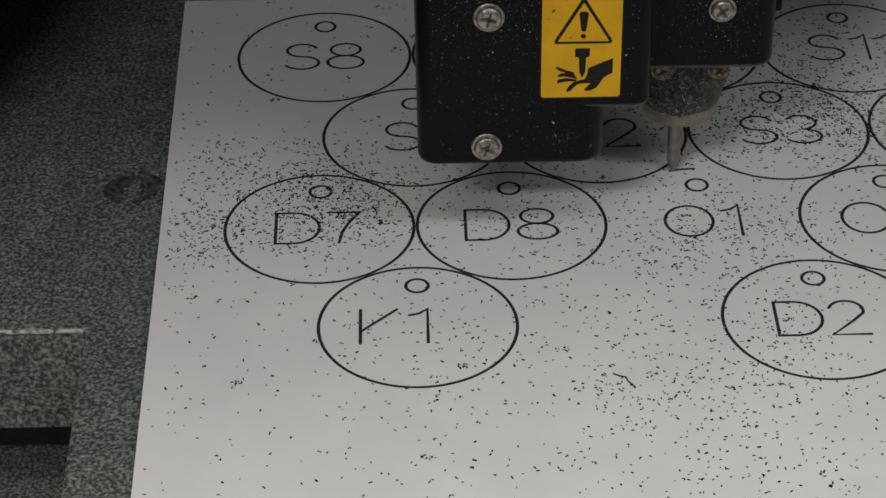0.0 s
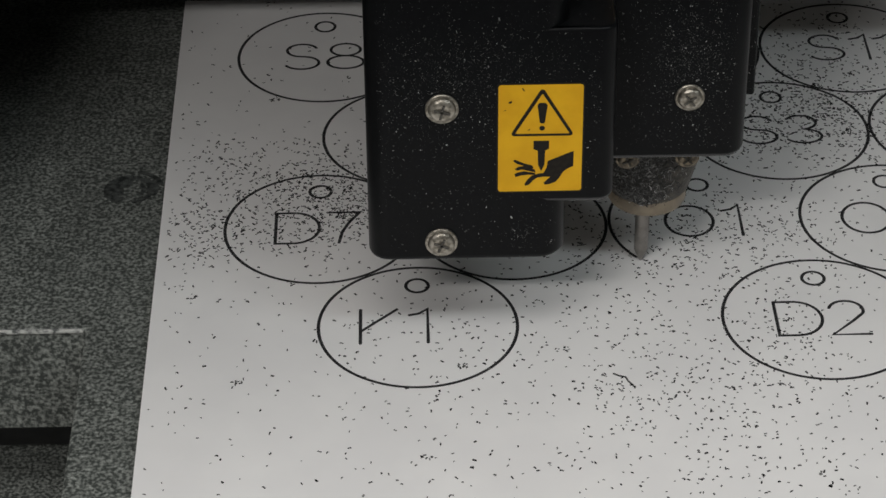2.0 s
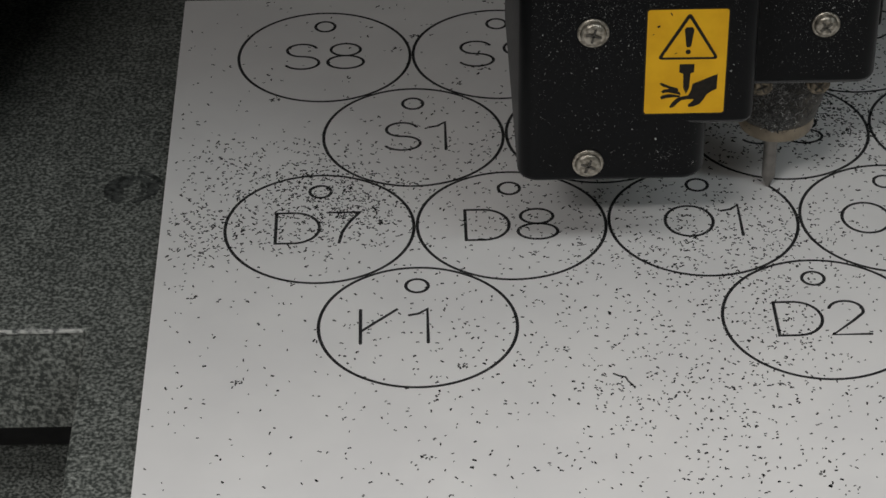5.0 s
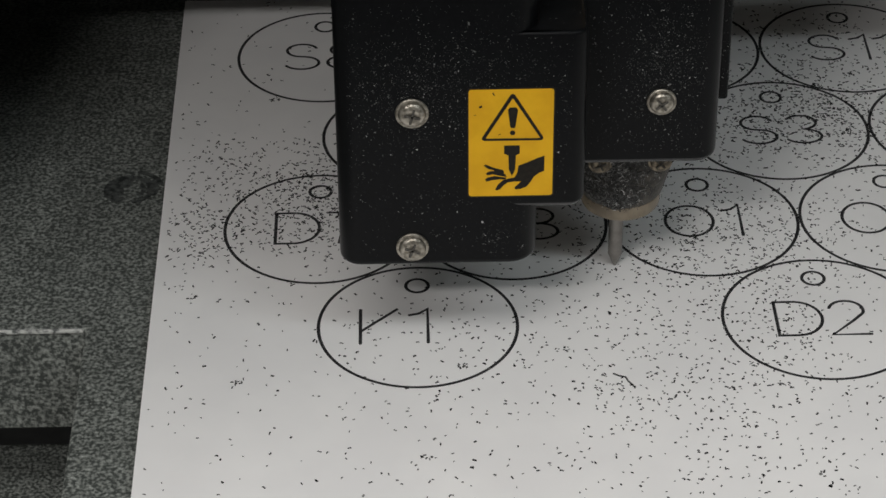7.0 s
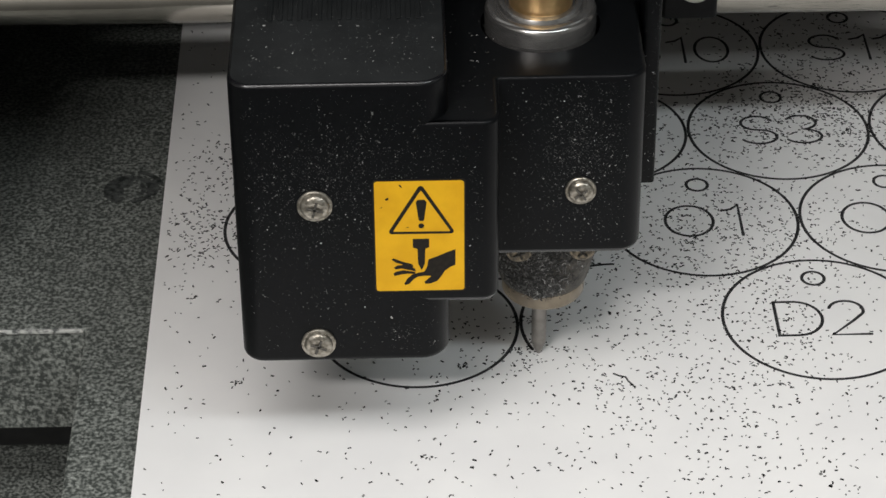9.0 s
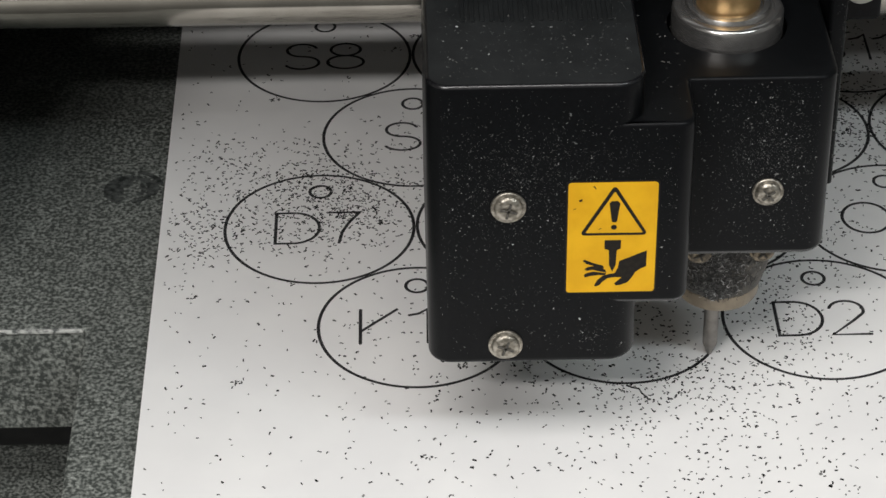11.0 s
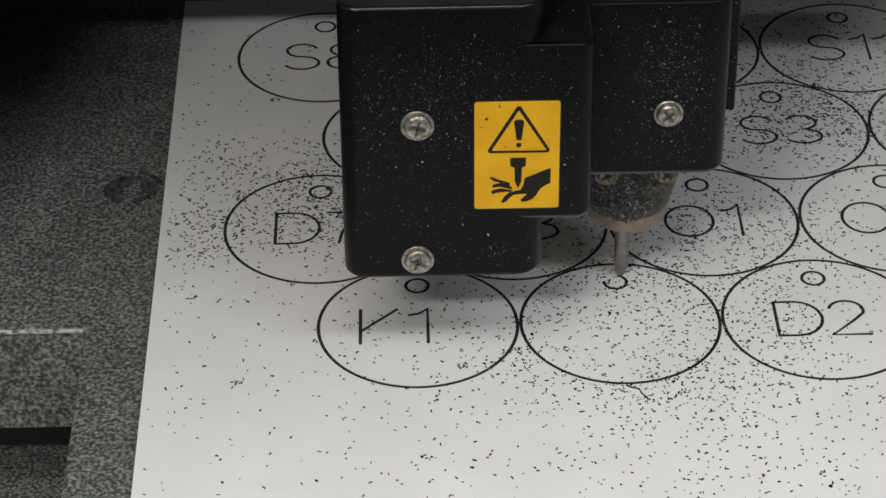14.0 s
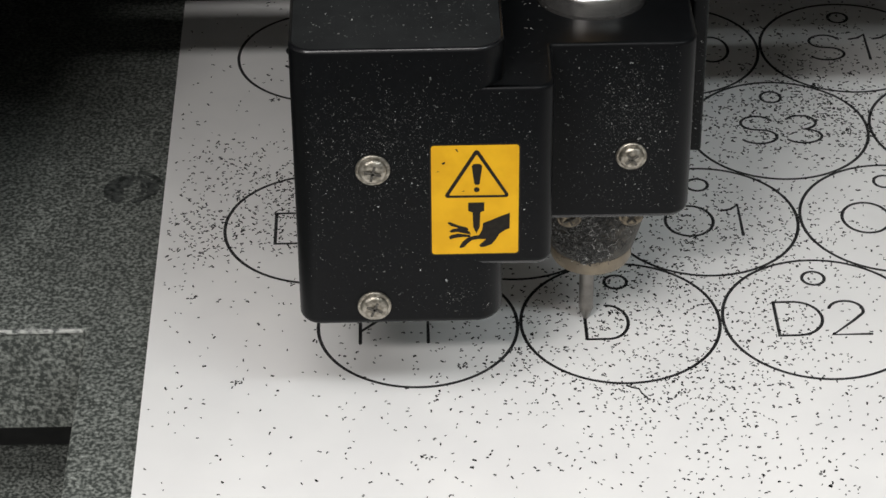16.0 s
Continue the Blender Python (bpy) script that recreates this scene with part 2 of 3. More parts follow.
def glyph(ch):
    """Strokes of a single-line letter, its left foot at x = 0 and centred in height."""
    h, q = H / 2, H / 4
    if ch == "S":
        return [arc(3.9, q, 3.35, q, 22, 270, 20) + arc(3.9, -q, 3.8, q, 90, -155, 20)[1:]], 7.7
    if ch == "D":
        return [[(0, h), (3.6, h)] + arc(3.6, 0, 5.2, h, 90, -90, 24)[1:] + [(0, -h), (0, h)]], 8.8
    if ch == "O":
        return [arc(4.85, 0, 4.85, h, 0, 360, 36)], 9.7
    if ch == "0":
        return [arc(3.7, 0, 3.7, h, 0, 360, 32)], 7.4
    if ch == "K":
        return [[(0, h), (0, -h)], [(0.3, -1.3), (7.0, h)]], 7.0
    if ch == "1":
        return [[(0, 3.4), (1.9, 3.9), (3.5, h), (3.5, -h)]], 3.5
    if ch == "2":
        return [arc(3.6, 2.35, 3.3, 3.0, 165, -20, 16) + [(4.6, -1.0), (0.1, -h), (7.4, -h)]], 7.4
    if ch == "3":
        return [arc(3.2, q, 3.3, q, 150, -90, 18) + arc(3.2, -q, 3.9, q, 90, -150, 20)[1:]], 7.0
    if ch == "4":
        return [[(5.2, -h), (5.2, h), (0, -1.8), (7.2, -1.8)]], 7.2
    if ch == "7":
        return [[(0, h), (6.5, h), (4.3, 1.6), (3.0, -1.6), (2.4, -h)]], 6.5
    if ch == "8":
        return [arc(4.0, 2.75, 3.3, 2.6, -90, 270, 28), arc(4.0, -2.6, 4.0, 2.75, 90, 450, 28)], 8.0
    if ch == "9":
        return [arc(3.6, 2.1, 3.5, 3.2, 0, 360, 28), arc(1.2, 2.1, 5.9, 7.4, 0, -72, 12)], 7.2
    return [], 0


# (column, row, [(letter, offset from the tag's centre)])
TAGS = [
    (0, 0, [("K", -11.0), ("1", -1.6)]),
    (2, 0, [("D", -8.8), ("2", 1.3)]),
    (-0.5, 1, [("D", -8.8), ("7", 1.6)]), (0.5, 1, [("D", -9.3), ("8", 1.2)]), (1.5, 1, [("O", -7.7), ("1", 4.0)]), (2.5, 1, [("O", -10.6)]),
    (0, 2, [("S", -6.3), ("1", 3.3)]), (1, 2, [("S", -8.4), ("2", 1.6)]), (2, 2, [("S", -8.2), ("3", 1.9)]), (3, 2, [("S", -8.2)]),
    (-0.5, 3, [("S", -8.9), ("8", 0.7)]), (0.5, 3, [("S", -8.9), ("9", 1.2)]), (1.5, 3, [("S", -10.8), ("1", -1.0), ("0", 5.0)]),
    (2.5, 3, [("S", -8.4), ("1", 1.3), ("1", 6.6)]),
]
CUT_LATER = (1.5, 1)             # its rim is cut while the film runs
for col, row, text in TAGS:
    cx, cy = col * PITCH, row * ROW
    tag = sheet
    rims = [("engraved_hole", 0, 13.0, 2.2)]
    if (col, row) != CUT_LATER:
        rims.insert(0, ("tag_outline", 0, 0, RAD))
    for nm, ox, oy, r in rims:
        bm = bmesh.new()
        n = 96 if r > 5 else 28
        ribbon(bm, [(cx + ox + r * math.cos(2 * math.pi * i / n), cy + oy + r * math.sin(2 * math.pi * i / n)) for i in range(n)], W_LINE, Z_LINE, True)
        ob = part(nm, bm, M_CORE, tag, "black engraved tag outline" if r > 5 else "")
        tag = ob if r > 5 else tag
    for ch, ox in text:
        bm = bmesh.new()
        strokes, _ = glyph(ch)
        for s in strokes:
            ribbon(bm, [(cx + ox + x, cy + y) for x, y in s], W_LINE, Z_LINE + 0.004)
        part("engraved_letter", bm, M_CORE, tag, "black engraved character " + ch)

# ---- the cutter's way over the sheet: (seconds, x, y, lift) in millimetres ----
C_A = (1.5 * PITCH, ROW)
C_B = (PITCH, 0.0)
A_START, A_RATE = -0.216, 59.5
B_START, B_RATE = 7.011, 59.3
HOLE_START, HOLE_RATE, HOLE_R = 13.52, 508.0, 2.2
D_START, D_SPEED = 14.67, 19.4
D_X = C_B[0] - 6.7


def d_path(s):
    """The point after s millimetres of the last letter: round its bow, along its foot, up its stem."""
    r, foot = H / 2, 4.15
    x0, bow = D_X + foot, 15.0
    if s < bow:
        a = math.pi / 2 - s / bow * math.pi
        return x0 + 4.05 * math.cos(a), r * math.sin(a)
    s -= bow
    if s < foot:
        return x0 - s, -r
    return D_X, -r + (s - foot)


def glide(k):
    return k * k * (3 - 2 * k)


def tool(t):
    a_end, b_end = A_START + 360 / A_RATE, B_START + 360 / B_RATE
    top_a, top_b = (C_A[0], C_A[1] + RAD), (C_B[0], C_B[1] + RAD)
    h_end = HOLE_START + 360 / HOLE_RATE
    side = (C_B[0] - HOLE_R, C_B[1] + 13.0)
    d0 = d_path(0)
    up = 0.8
    if t <= a_end:
        a = radians(90 + (t - A_START) * A_RATE)
        return C_A[0] + RAD * math.cos(a), C_A[1] + RAD * math.sin(a), 0.0
    if t < B_START:
        k = min(1, max(0, (t - 6.0) / 0.9))
        lift = up * min(1, (t - a_end) / 0.12, (B_START - t) / 0.1)
        return top_a[0] + (top_b[0] - top_a[0]) * k, top_a[1] + (top_b[1] - top_a[1]) * k, lift
    if t <= b_end:
        a = radians(90 + (t - B_START) * B_RATE)
        return C_B[0] + RAD * math.cos(a), C_B[1] + RAD * math.sin(a), 0.0
    if t < HOLE_START:
        k = glide(min(1, max(0, (t - b_end - 0.1) / 0.26)))
        lift = up * min(1, (t - b_end) / 0.12, (HOLE_START - t) / 0.1)
        return top_b[0] + (side[0] - top_b[0]) * k, top_b[1] + (side[1] - top_b[1]) * k, lift
    if t <= h_end:
        a = radians(180 + (t - HOLE_START) * HOLE_RATE)
        return C_B[0] + HOLE_R * math.cos(a), C_B[1] + 13.0 + HOLE_R * math.sin(a), 0.0
    if t < D_START:
        k = glide(min(1, max(0, (t - h_end - 0.08) / 0.34)))
        lift = 0.15 * min(1, (t - h_end) / 0.08, (D_START - t) / 0.05)
        return side[0] + (d0[0] - side[0]) * k, side[1] + (d0[1] - side[1]) * k, lift
    return (*d_path((t - D_START) * D_SPEED), 0.0)


# cuts that the tool opens on its way: short pieces of black core, each sunk in the sheet until it is cut
CUTS = []


def cut_piece(t, pts):
    bm = bmesh.new()
    ribbon(bm, pts, W_LINE, 0)
    ob = part("engraved_cut", bm, M_CORE, sheet)
    CUTS.append((max(0.0, t), ob))


def rim_pieces(centre, r, start, rate, first, pieces):
    step = 360 / pieces
    shared = None
    for i in range(pieces):
        a0 = first + i * step
        t = start + (i + 1) * step / rate
        if shared is None:
            bm = bmesh.new()
            ribbon(bm, [(r * math.cos(radians(step * k / 4)), r * math.sin(radians(step * k / 4))) for k in range(5)], W_LINE, 0)
            ob = part("engraved_cut", bm, M_CORE, sheet)
            shared = ob.data
        else:
            ob = new("engraved_cut", shared)
            ob.parent = sheet
        CUTS.append((t, ob, centre, a0))


rim_pieces(C_A, RAD, A_START, A_RATE, 90, 72)
rim_pieces(C_B, RAD, B_START, B_RATE, 90, 72)
rim_pieces((C_B[0], C_B[1] + 13.0), HOLE_R, HOLE_START, HOLE_RATE, 180, 16)
s = 0.0
while D_START + (s + 1.0) / D_SPEED < 16.05:
    cut_piece(D_START + (s + 1.0) / D_SPEED, [d_path(s + 0.25 * k) for k in range(5)])
    s += 1.0

# ---- the spindle head; its origin is the cutter's tip ----
head = new("spindle_head")
tagged(head, "black plastic engraving spindle head dusted with white chips, yellow warning label", "spindle head")
FRONT, MID = -32.4, -18.75
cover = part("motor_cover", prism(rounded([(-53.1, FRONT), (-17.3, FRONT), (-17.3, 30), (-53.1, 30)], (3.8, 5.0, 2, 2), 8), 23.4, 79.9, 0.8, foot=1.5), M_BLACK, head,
             "black box cover with rounded edges", smooth=True, rim=M_SHINE, film=M_LITTOP)
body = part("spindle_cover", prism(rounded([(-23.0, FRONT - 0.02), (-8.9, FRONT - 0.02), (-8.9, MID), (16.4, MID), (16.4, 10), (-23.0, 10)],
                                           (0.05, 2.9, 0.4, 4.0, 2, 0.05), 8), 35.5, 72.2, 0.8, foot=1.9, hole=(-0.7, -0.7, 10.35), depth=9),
            M_BLACK, head, "black spindle cover with a round well in its top", smooth=True, rim=M_SHINE, corner=True, film=M_LITTOP)
part("back_plate", prism(box_outline(-52, 20.6, 12.3, 15, 0.6), 40, 98, 0.5), M_BLACK, head, smooth=True)
part("side_plate", prism(box_outline(17.6, 20.6, 2, 12.2, 0.6), 36.5, 98, 0.5), M_BLACK, head, "thin black plate with chipped edge", smooth=True)
part("carriage", prism(box_outline(-48, 14, 15.2, 54, 1.5), 50, 77.8, 1), M_BLACK, head, smooth=True)
# unseen block added to shade the sheet; grey so cover tops reflect paler
part("unseen_shade_block", prism(box_outline(-56, 40, 15.4, 74, 3), 78, 205, 2), M_BLOCK, head, "unseen grey block added to shade the sheet and lighten the cover tops", smooth=True)
part("cover_top_step", prism(box_outline(-52, -19, 9, 29, 1.5), 79.95, 96, 0.8), M_BLACK, head, smooth=True)
# ribs take the same paler colour as the lit tops
for k in range(16):
    part("vent_rib", prism(box_outline(-47 + k * 1.65, -46.2 + k * 1.65, -12, 8, 0.2, 2), 79.85, 80.15, 0.1), M_LITTOP, head)

part("rail_block", prism(box_outline(26.5, 37.5, 54.5, 71, 1), 40, 55, 0.8), M_BLACK, head, "black rail clamp block", smooth=True)
part("clamp_knob", lathe([(0, 0), (3.2, 0), (3.4, 0.4), (3.4, 4), (3.0, 4.6), (0, 4.8)], 28, "-y", (32.5, 54.5, 49.5)), M_PALE, head, "small pale round knob", smooth=True)

# bearing and drive collar in the well
part("bearing_ring", lathe([(0, 64), (9.6, 64), (9.65, 64.4), (9.65, 75.1), (9.5, 75.6), (9.1, 75.95), (8.6, 76.05), (8.0, 76.05), (7.85, 75.75), (7.5, 75.75),
                            (7.35, 76.2), (7.1, 76.6), (6.6, 76.75), (6.1, 76.7), (5.9, 76.3), (0, 76.3)], 64, at=(-0.7, -0.7, 0)),
     M_CHROME, head, "bright turned steel bearing ring", smooth=True)
part("brass_collar", lathe([(0, 76.3), (5.4, 76.25), (5.5, 76.6), (5.5, 92), (5.1, 92.5), (0, 92.5)], 48, at=(-0.7, -0.7, 0)), M_BRASS, head, "brass drive collar", smooth=True)


def screw(name, x, y, z, r, parent, mat=M_STEEL):
    ob = part(name, lathe([(r, 0), (r, 0.35), (r * 0.96, 0.46), (r * 0.84, 0.5), (r * 0.82, 0.75), (r * 0.76, 1.1), (r * 0.62, 1.32), (r * 0.48, 1.42), (r * 0.38, 1.4), (r * 0.2, 1.3), (0, 1.25)], 36, "-y", (x, y, z)),
              mat, parent, "nickel pan-head cross screw with washer", smooth=True)
    tilt = random.uniform(0, 90)
    # raised dark bars paint the shade of the screw's cross slot
    bm = bmesh.new()
    for k in range(4):
        a = radians(tilt + 90 * k)
        m = Matrix.Translation((x, y - 1.5, z)) @ Matrix.Rotation(-a, 4, "Y") @ Matrix.Translation((r * 0.25, 0, 0)) @ Matrix.Diagonal((r * 0.5, 0.22, r * 0.14, 1))
        bmesh.ops.create_cube(bm, size=1, matrix=m)
    part("painted_cross_recess", bm, M_RECESS, ob)
    return ob


screw("screw", -39.6, FRONT, 56.4, 2.95, head)
screw("screw", -39.9, FRONT, 27.9, 2.95, head)
screw("screw", 5.6, MID, 49.35, 2.7, head)

# warning label
LX, LZ = -22.25, 49.85


def flat(name, polys, depth, mat, parent, label=""):
    """Flat shapes on the head's front, given in the label's own millimetres."""
    bm = bmesh.new()
    for poly in polys:
        a = [bm.verts.new((LX + u, FRONT - depth, LZ + v)) for u, v in poly]
        b = [bm.verts.new((LX + u, FRONT - depth + 0.03, LZ + v)) for u, v in poly]
        bm.faces.new(a)
        for i in range(len(a)):
            bm.faces.new((a[i - 1], a[i], b[i], b[i - 1]))
    return part(name, bm, mat, parent, label)


rim = [(p.x, p.y) for p in box_outline(-7.75, 7.75, -11.45, 11.45, 0.6)]
film = [(p.x, p.y) for p in box_outline(-7.45, 7.45, -11.15, 11.15, 0.55)]
label = flat("warning_label", [film], 0.14, M_YELLOW, head, "yellow warning label with black symbols")
flat("label_border", [rim], 0.08, M_PRINT, label)


def uv(x, y):
    return (x - 841.5) * 0.0952, (353 - y) * 0.115


def outline_tri():
    o, i = rounded([(0.26, 10.69), (6.08, 0.54), (-5.48, 0.59)], (0.5,) * 3, 4), rounded([(0.28, 9.36), (5.19, 0.99), (-4.49, 1.05)], (0.15,) * 3, 4)
    return [[o[k - 1], o[k], i[k], i[k - 1]] for k in range(len(o))]


flat("triangle_symbol", outline_tri(), 0.18, M_PRINT, label)
flat("exclamation_mark", [[(-0.58, 6.98), (-0.23, 7.4), (0.83, 7.43), (1.22, 6.94), (0.78, 3.43), (0.6, 3.17), (0.07, 3.18), (-0.15, 3.45)],
                          [(u * 0.5 + 0.28, v * 0.5 + 2.17) for u, v in arc(0, 0, 1, 1, 0, 330, 11)]], 0.18, M_PRINT, label)
flat("tool_symbol", [[uv(829, 357), uv(858, 357), uv(858, 372), uv(851, 375), uv(850, 401), uv(844, 413), uv(838, 401), uv(837, 375), uv(829, 372)]], 0.18, M_PRINT, label)
flat("dark_symbol_shape", [[(1.39, -4.74), (2.92, -4.08), (4.71, -3.22), (5.97, -2.72), (5.95, -5.92), (5.14, -6.28), (4.15, -7.1), (3.55, -8.26), (1.89, -8.11), (0.64, -7.33), (1.19, -6.17)],
                           [(3.55, -8.26), (2.87, -9.2), (1.73, -9.71), (0.88, -9.79), (0.7, -9.36), (1.3, -8.73), (1.89, -8.11)],
                           [(0.64, -7.28), (2.07, -8.12), (0.63, -8.08), (-0.5, -8.26), (-1.27, -8.93), (-1.87, -9.71), (-2.55, -9.96), (-2.73, -9.69), (-2.21, -8.64), (-1.39, -7.81), (-0.26, -7.41)],
                           [(-4.79, -4.63), (-4.47, -4.38), (-2.83, -5.16), (-1.36, -5.63), (-1.14, -6.11), (-1.37, -6.42), (-2.48, -5.97), (-3.15, -5.58), (-4.04, -5.29)],
                           [(-4.46, -6.34), (-3.83, -5.88), (-2.93, -5.75), (-0.92, -6.49), (-0.71, -7.13), (-2.05, -6.78), (-3.16, -6.48), (-4.07, -6.67)],
                           [(-4.53, -7.51), (-4.08, -7.15), (-2.86, -6.86), (-0.8, -7.24), (-0.89, -7.66), (-2.06, -7.58), (-3.41, -7.75), (-4.32, -8.05)]], 0.18, M_PRINT, label)

flat("scuff", [[uv(806, 262), uv(809, 262), uv(812, 267), uv(810, 267)], [uv(782, 286), uv(788, 284), uv(788, 288), uv(783, 289)], [uv(817, 338), uv(822, 335), uv(822, 337)],
                [uv(772, 302), uv(777, 300), uv(777, 301.5)], [uv(896, 405), uv(899, 404), uv(898, 408)]], 0.18, M_PRINT, label)

# nose under the spindle
NX = 0.6
nose = part("nose_body", lathe([(0, 37.3), (10.5, 37.3), (10.4, 31), (9.7, 25), (8.1, 19), (7.7, 18.5), (3, 18.4), (0, 18.4)], 48, at=(NX, 0, 0)), M_NOSEBODY, head, "dark nose piece caked with swarf", smooth=True)
part("nose_ring", lathe([(0, 18.6), (7.45, 18.6), (7.7, 18.35), (7.6, 16.0), (7.3, 15.4), (3.2, 15.1), (0, 15.3)], 56, at=(NX, 0, 0)), M_NOSE, head, "translucent amber nose ring", smooth=True)
screw("nose_screw", -4.4, -10.4, 31.0, 2.3, head, M_BRONZE)
screw("nose_screw", 6.9, -9.6, 30.6, 2.3, head, M_BRONZE)
part("cutter", lathe([(0, -0.62), (0.3, -0.6), (0.32, 0.05), (0.5, 0.35), (1.28, 2.4), (1.4, 2.8), (1.4, 16), (0, 16)], 24), M_CUTTER, head, "slim grey carbide engraving cutter", smooth=True)


# loose chips on the head
def flake(bm, centre, normal, size, spread=0.35, thin=1.0):
    n = Vector(normal).normalized()
    u = n.orthogonal().normalized()
    u = Matrix.Rotation(random.uniform(0, 6.28), 3, n) @ u
    v = n.cross(u)
    if spread:
        n = (n + u * random.uniform(-spread, spread) + v * random.uniform(-spread, spread)).normalized()
    c = Vector(centre)
    bow = random.gauss(0, 0.09 if thin > 0.9 else 0.2)
    l, w, h = size * random.uniform(0.6, 1.15 if thin > 0.9 else 1.35), size * random.uniform(0.25, 0.5) * thin, size * 0.18 * thin
    pts = [bm.verts.new(c + u * (sx * l / 2) + v * (sy * w / 2) + n * (h * 0.5 if sx == 0 else 0.0) + v * (l * bow if sx == 0 else 0.0)) for sx in (-1, 0, 1) for sy in (-1, 1)]
    tops = [bm.verts.new(p.co + n * h) for p in pts]
    for a, b, c2, d in ((0, 1, 3, 2), (2, 3, 5, 4)):
        bm.faces.new([tops[k] for k in (a, b, c2, d)])
    for a, b in ((0, 1), (1, 3), (3, 5), (5, 4), (4, 2), (2, 0)):
        bm.faces.new((pts[a], pts[b], tops[b], tops[a]))


random.seed(11)
bm = bmesh.new()
for _ in range(4200):                                   # front of the motor cover
    x, z = random.uniform(-52, -10), random.gauss(58, 13)
    if random.random() < 0.3:
        x, z = random.gauss(-36, 8), random.gauss(62, 6)
    if not 25.5 < z < 78.8 or (x > -20 and z > 71.4) or (x > -19 and z < 39) or (abs(x - LX) < 7.9 and abs(z - LZ) < 11.6) or x < -51:
        continue
    if any((x - sx) ** 2 + (z - sz) ** 2 < 11 for sx, sz in ((-39.6, 56.4), (-39.9, 27.9))):
        continue
    if x > -11.6:
        continue
    flake(bm, (x, FRONT - 0.05, z), (0, -1, 0), min(0.6, 0.09 + random.expovariate(17)))
for _ in range(260):                                    # low on the motor cover
    x, z = random.uniform(-50, -19.5), random.uniform(25.5, 40)
    if random.random() < 0.4:
        x, z = random.gauss(-25, 3), random.gauss(29, 2)
    if x < -18.5 and z > 25.4 and (x + 39.9) ** 2 + (z - 27.9) ** 2 > 11 and not (abs(x - LX) < 7.9 and z > 38.2):
        flake(bm, (x, FRONT - 0.05, z), (0, -1, 0), min(0.5, 0.1 + random.expovariate(14)))
for _ in range(2600):                                   # front of the spindle cover
    x, z = (random.gauss(5.5, 4.5), random.gauss(57, 8)) if random.random() < 0.7 else (random.uniform(-8, 14), random.uniform(38, 71))
    if -8.4 < x < 13.6 and 38.2 < z < 71.4 and (x - 5.6) ** 2 + (z - 49.35) ** 2 > 9:
        flake(bm, (x, MID - 0.04, z), (0, -1, 0), min(0.55, 0.09 + random.expovariate(16)))
for _ in range(900):                                    # tops
    x, y = random.uniform(-51, -19), random.uniform(-30, -3)
    flake(bm, (x, y, 79.92), (0, 0, 1), min(0.65, 0.1 + random.expovariate(13)))
for _ in range(60):
    x, y = random.uniform(-17, -9), random.uniform(-30, 6)
    flake(bm, (x, y, 72.43), (0, 0, 1), min(0.7, 0.13 + random.expovariate(8)))
for _ in range(260):                                    # side plate, thickest along its corner
    flake(bm, (20.65, random.uniform(2.5, 12), random.uniform(37, 97)), (1, -0.2, 0), 0.3)
    flake(bm, (20.5 - min(2.6, random.expovariate(1.1)), 1.96, random.uniform(37.2, 97)), (0, -1, 0), min(0.45, 0.1 + random.expovariate(14)))
tagged(part("white_dust", bm, M_DUST, head, "fine white chips clinging to the black covers"), kind="stuff")
bm = bmesh.new()
for _ in range(3000):                                   # swarf caked round the nose
    a = random.gauss(-94, 27)
    z = random.uniform(18.7 + abs(a + 94) * 0.06, 33)
    r = 7.8 + (z - 18.4) * 0.2 + random.uniform(0, 0.9)
    d = Vector((math.cos(radians(a)), math.sin(radians(a)), random.uniform(-0.6, 0.6)))
    if min((r * d.x + 4.4) ** 2, (r * d.x - 6.9) ** 2) + (z - 30.6) ** 2 > 5:
        flake(bm, (r * d.x, r * d.y, z), d, random.uniform(0.5, 1.3), 1.4, 0.4)
tagged(part("nose_swarf", bm, M_FUZZ, head, "grey tangle of swarf on the nose"), kind="stuff")
bm = bmesh.new()
for _ in range(240):
    a, z = random.gauss(-90, 28), random.uniform(18.6, 32)
    r = 8.5 + (z - 18.4) * 0.2 + random.uniform(0, 0.5)
    d = Vector((math.cos(radians(a)), math.sin(radians(a)), random.uniform(-0.6, 0.6)))
    flake(bm, (r * d.x, r * d.y, z), d, random.uniform(0.3, 1.0), 1.4, 0.4)
tagged(part("pale_swarf", bm, M_DUST, head, "pale chips in the swarf"), kind="stuff")

# ---- the gantry that carries the head ----
gantry = new("gantry")
tagged(gantry, "horizontal gantry with polished guide rails behind the spindle head", "gantry")
part("guide_rail", lathe([(0, -300), (5.5, -300), (5.5, 320), (0, 320)], 48, "x", (0, 62.4, 43)), M_RAIL, gantry, "polished round guide rail", smooth=True)
for cx in (-97, -91):
    part("rail_clip", lathe([(5.5, -0.5), (6.2, -0.5), (6.2, 0.5), (5.5, 0.5)], 28, "x", (cx, 62.4, 43)), M_PALE, gantry, "thin pale clip round the rail", smooth=True)
# beam stretched tall beyond view to block lamp light behind it
part("cross_beam", prism(box_outline(-104, 320, 76, 88, 1), 42, 204, 1), M_PALE, gantry, "pale enamelled cross beam", smooth=True)
# unseen slab and posts, added to shade the bed and sheet
part("unseen_gantry_shade", prism(box_outline(-190, 320, -50, 230, 4), 208.2, 256, 3), M_DARK, gantry, "unseen black slab over the gantry, added to block lamp light", smooth=True)
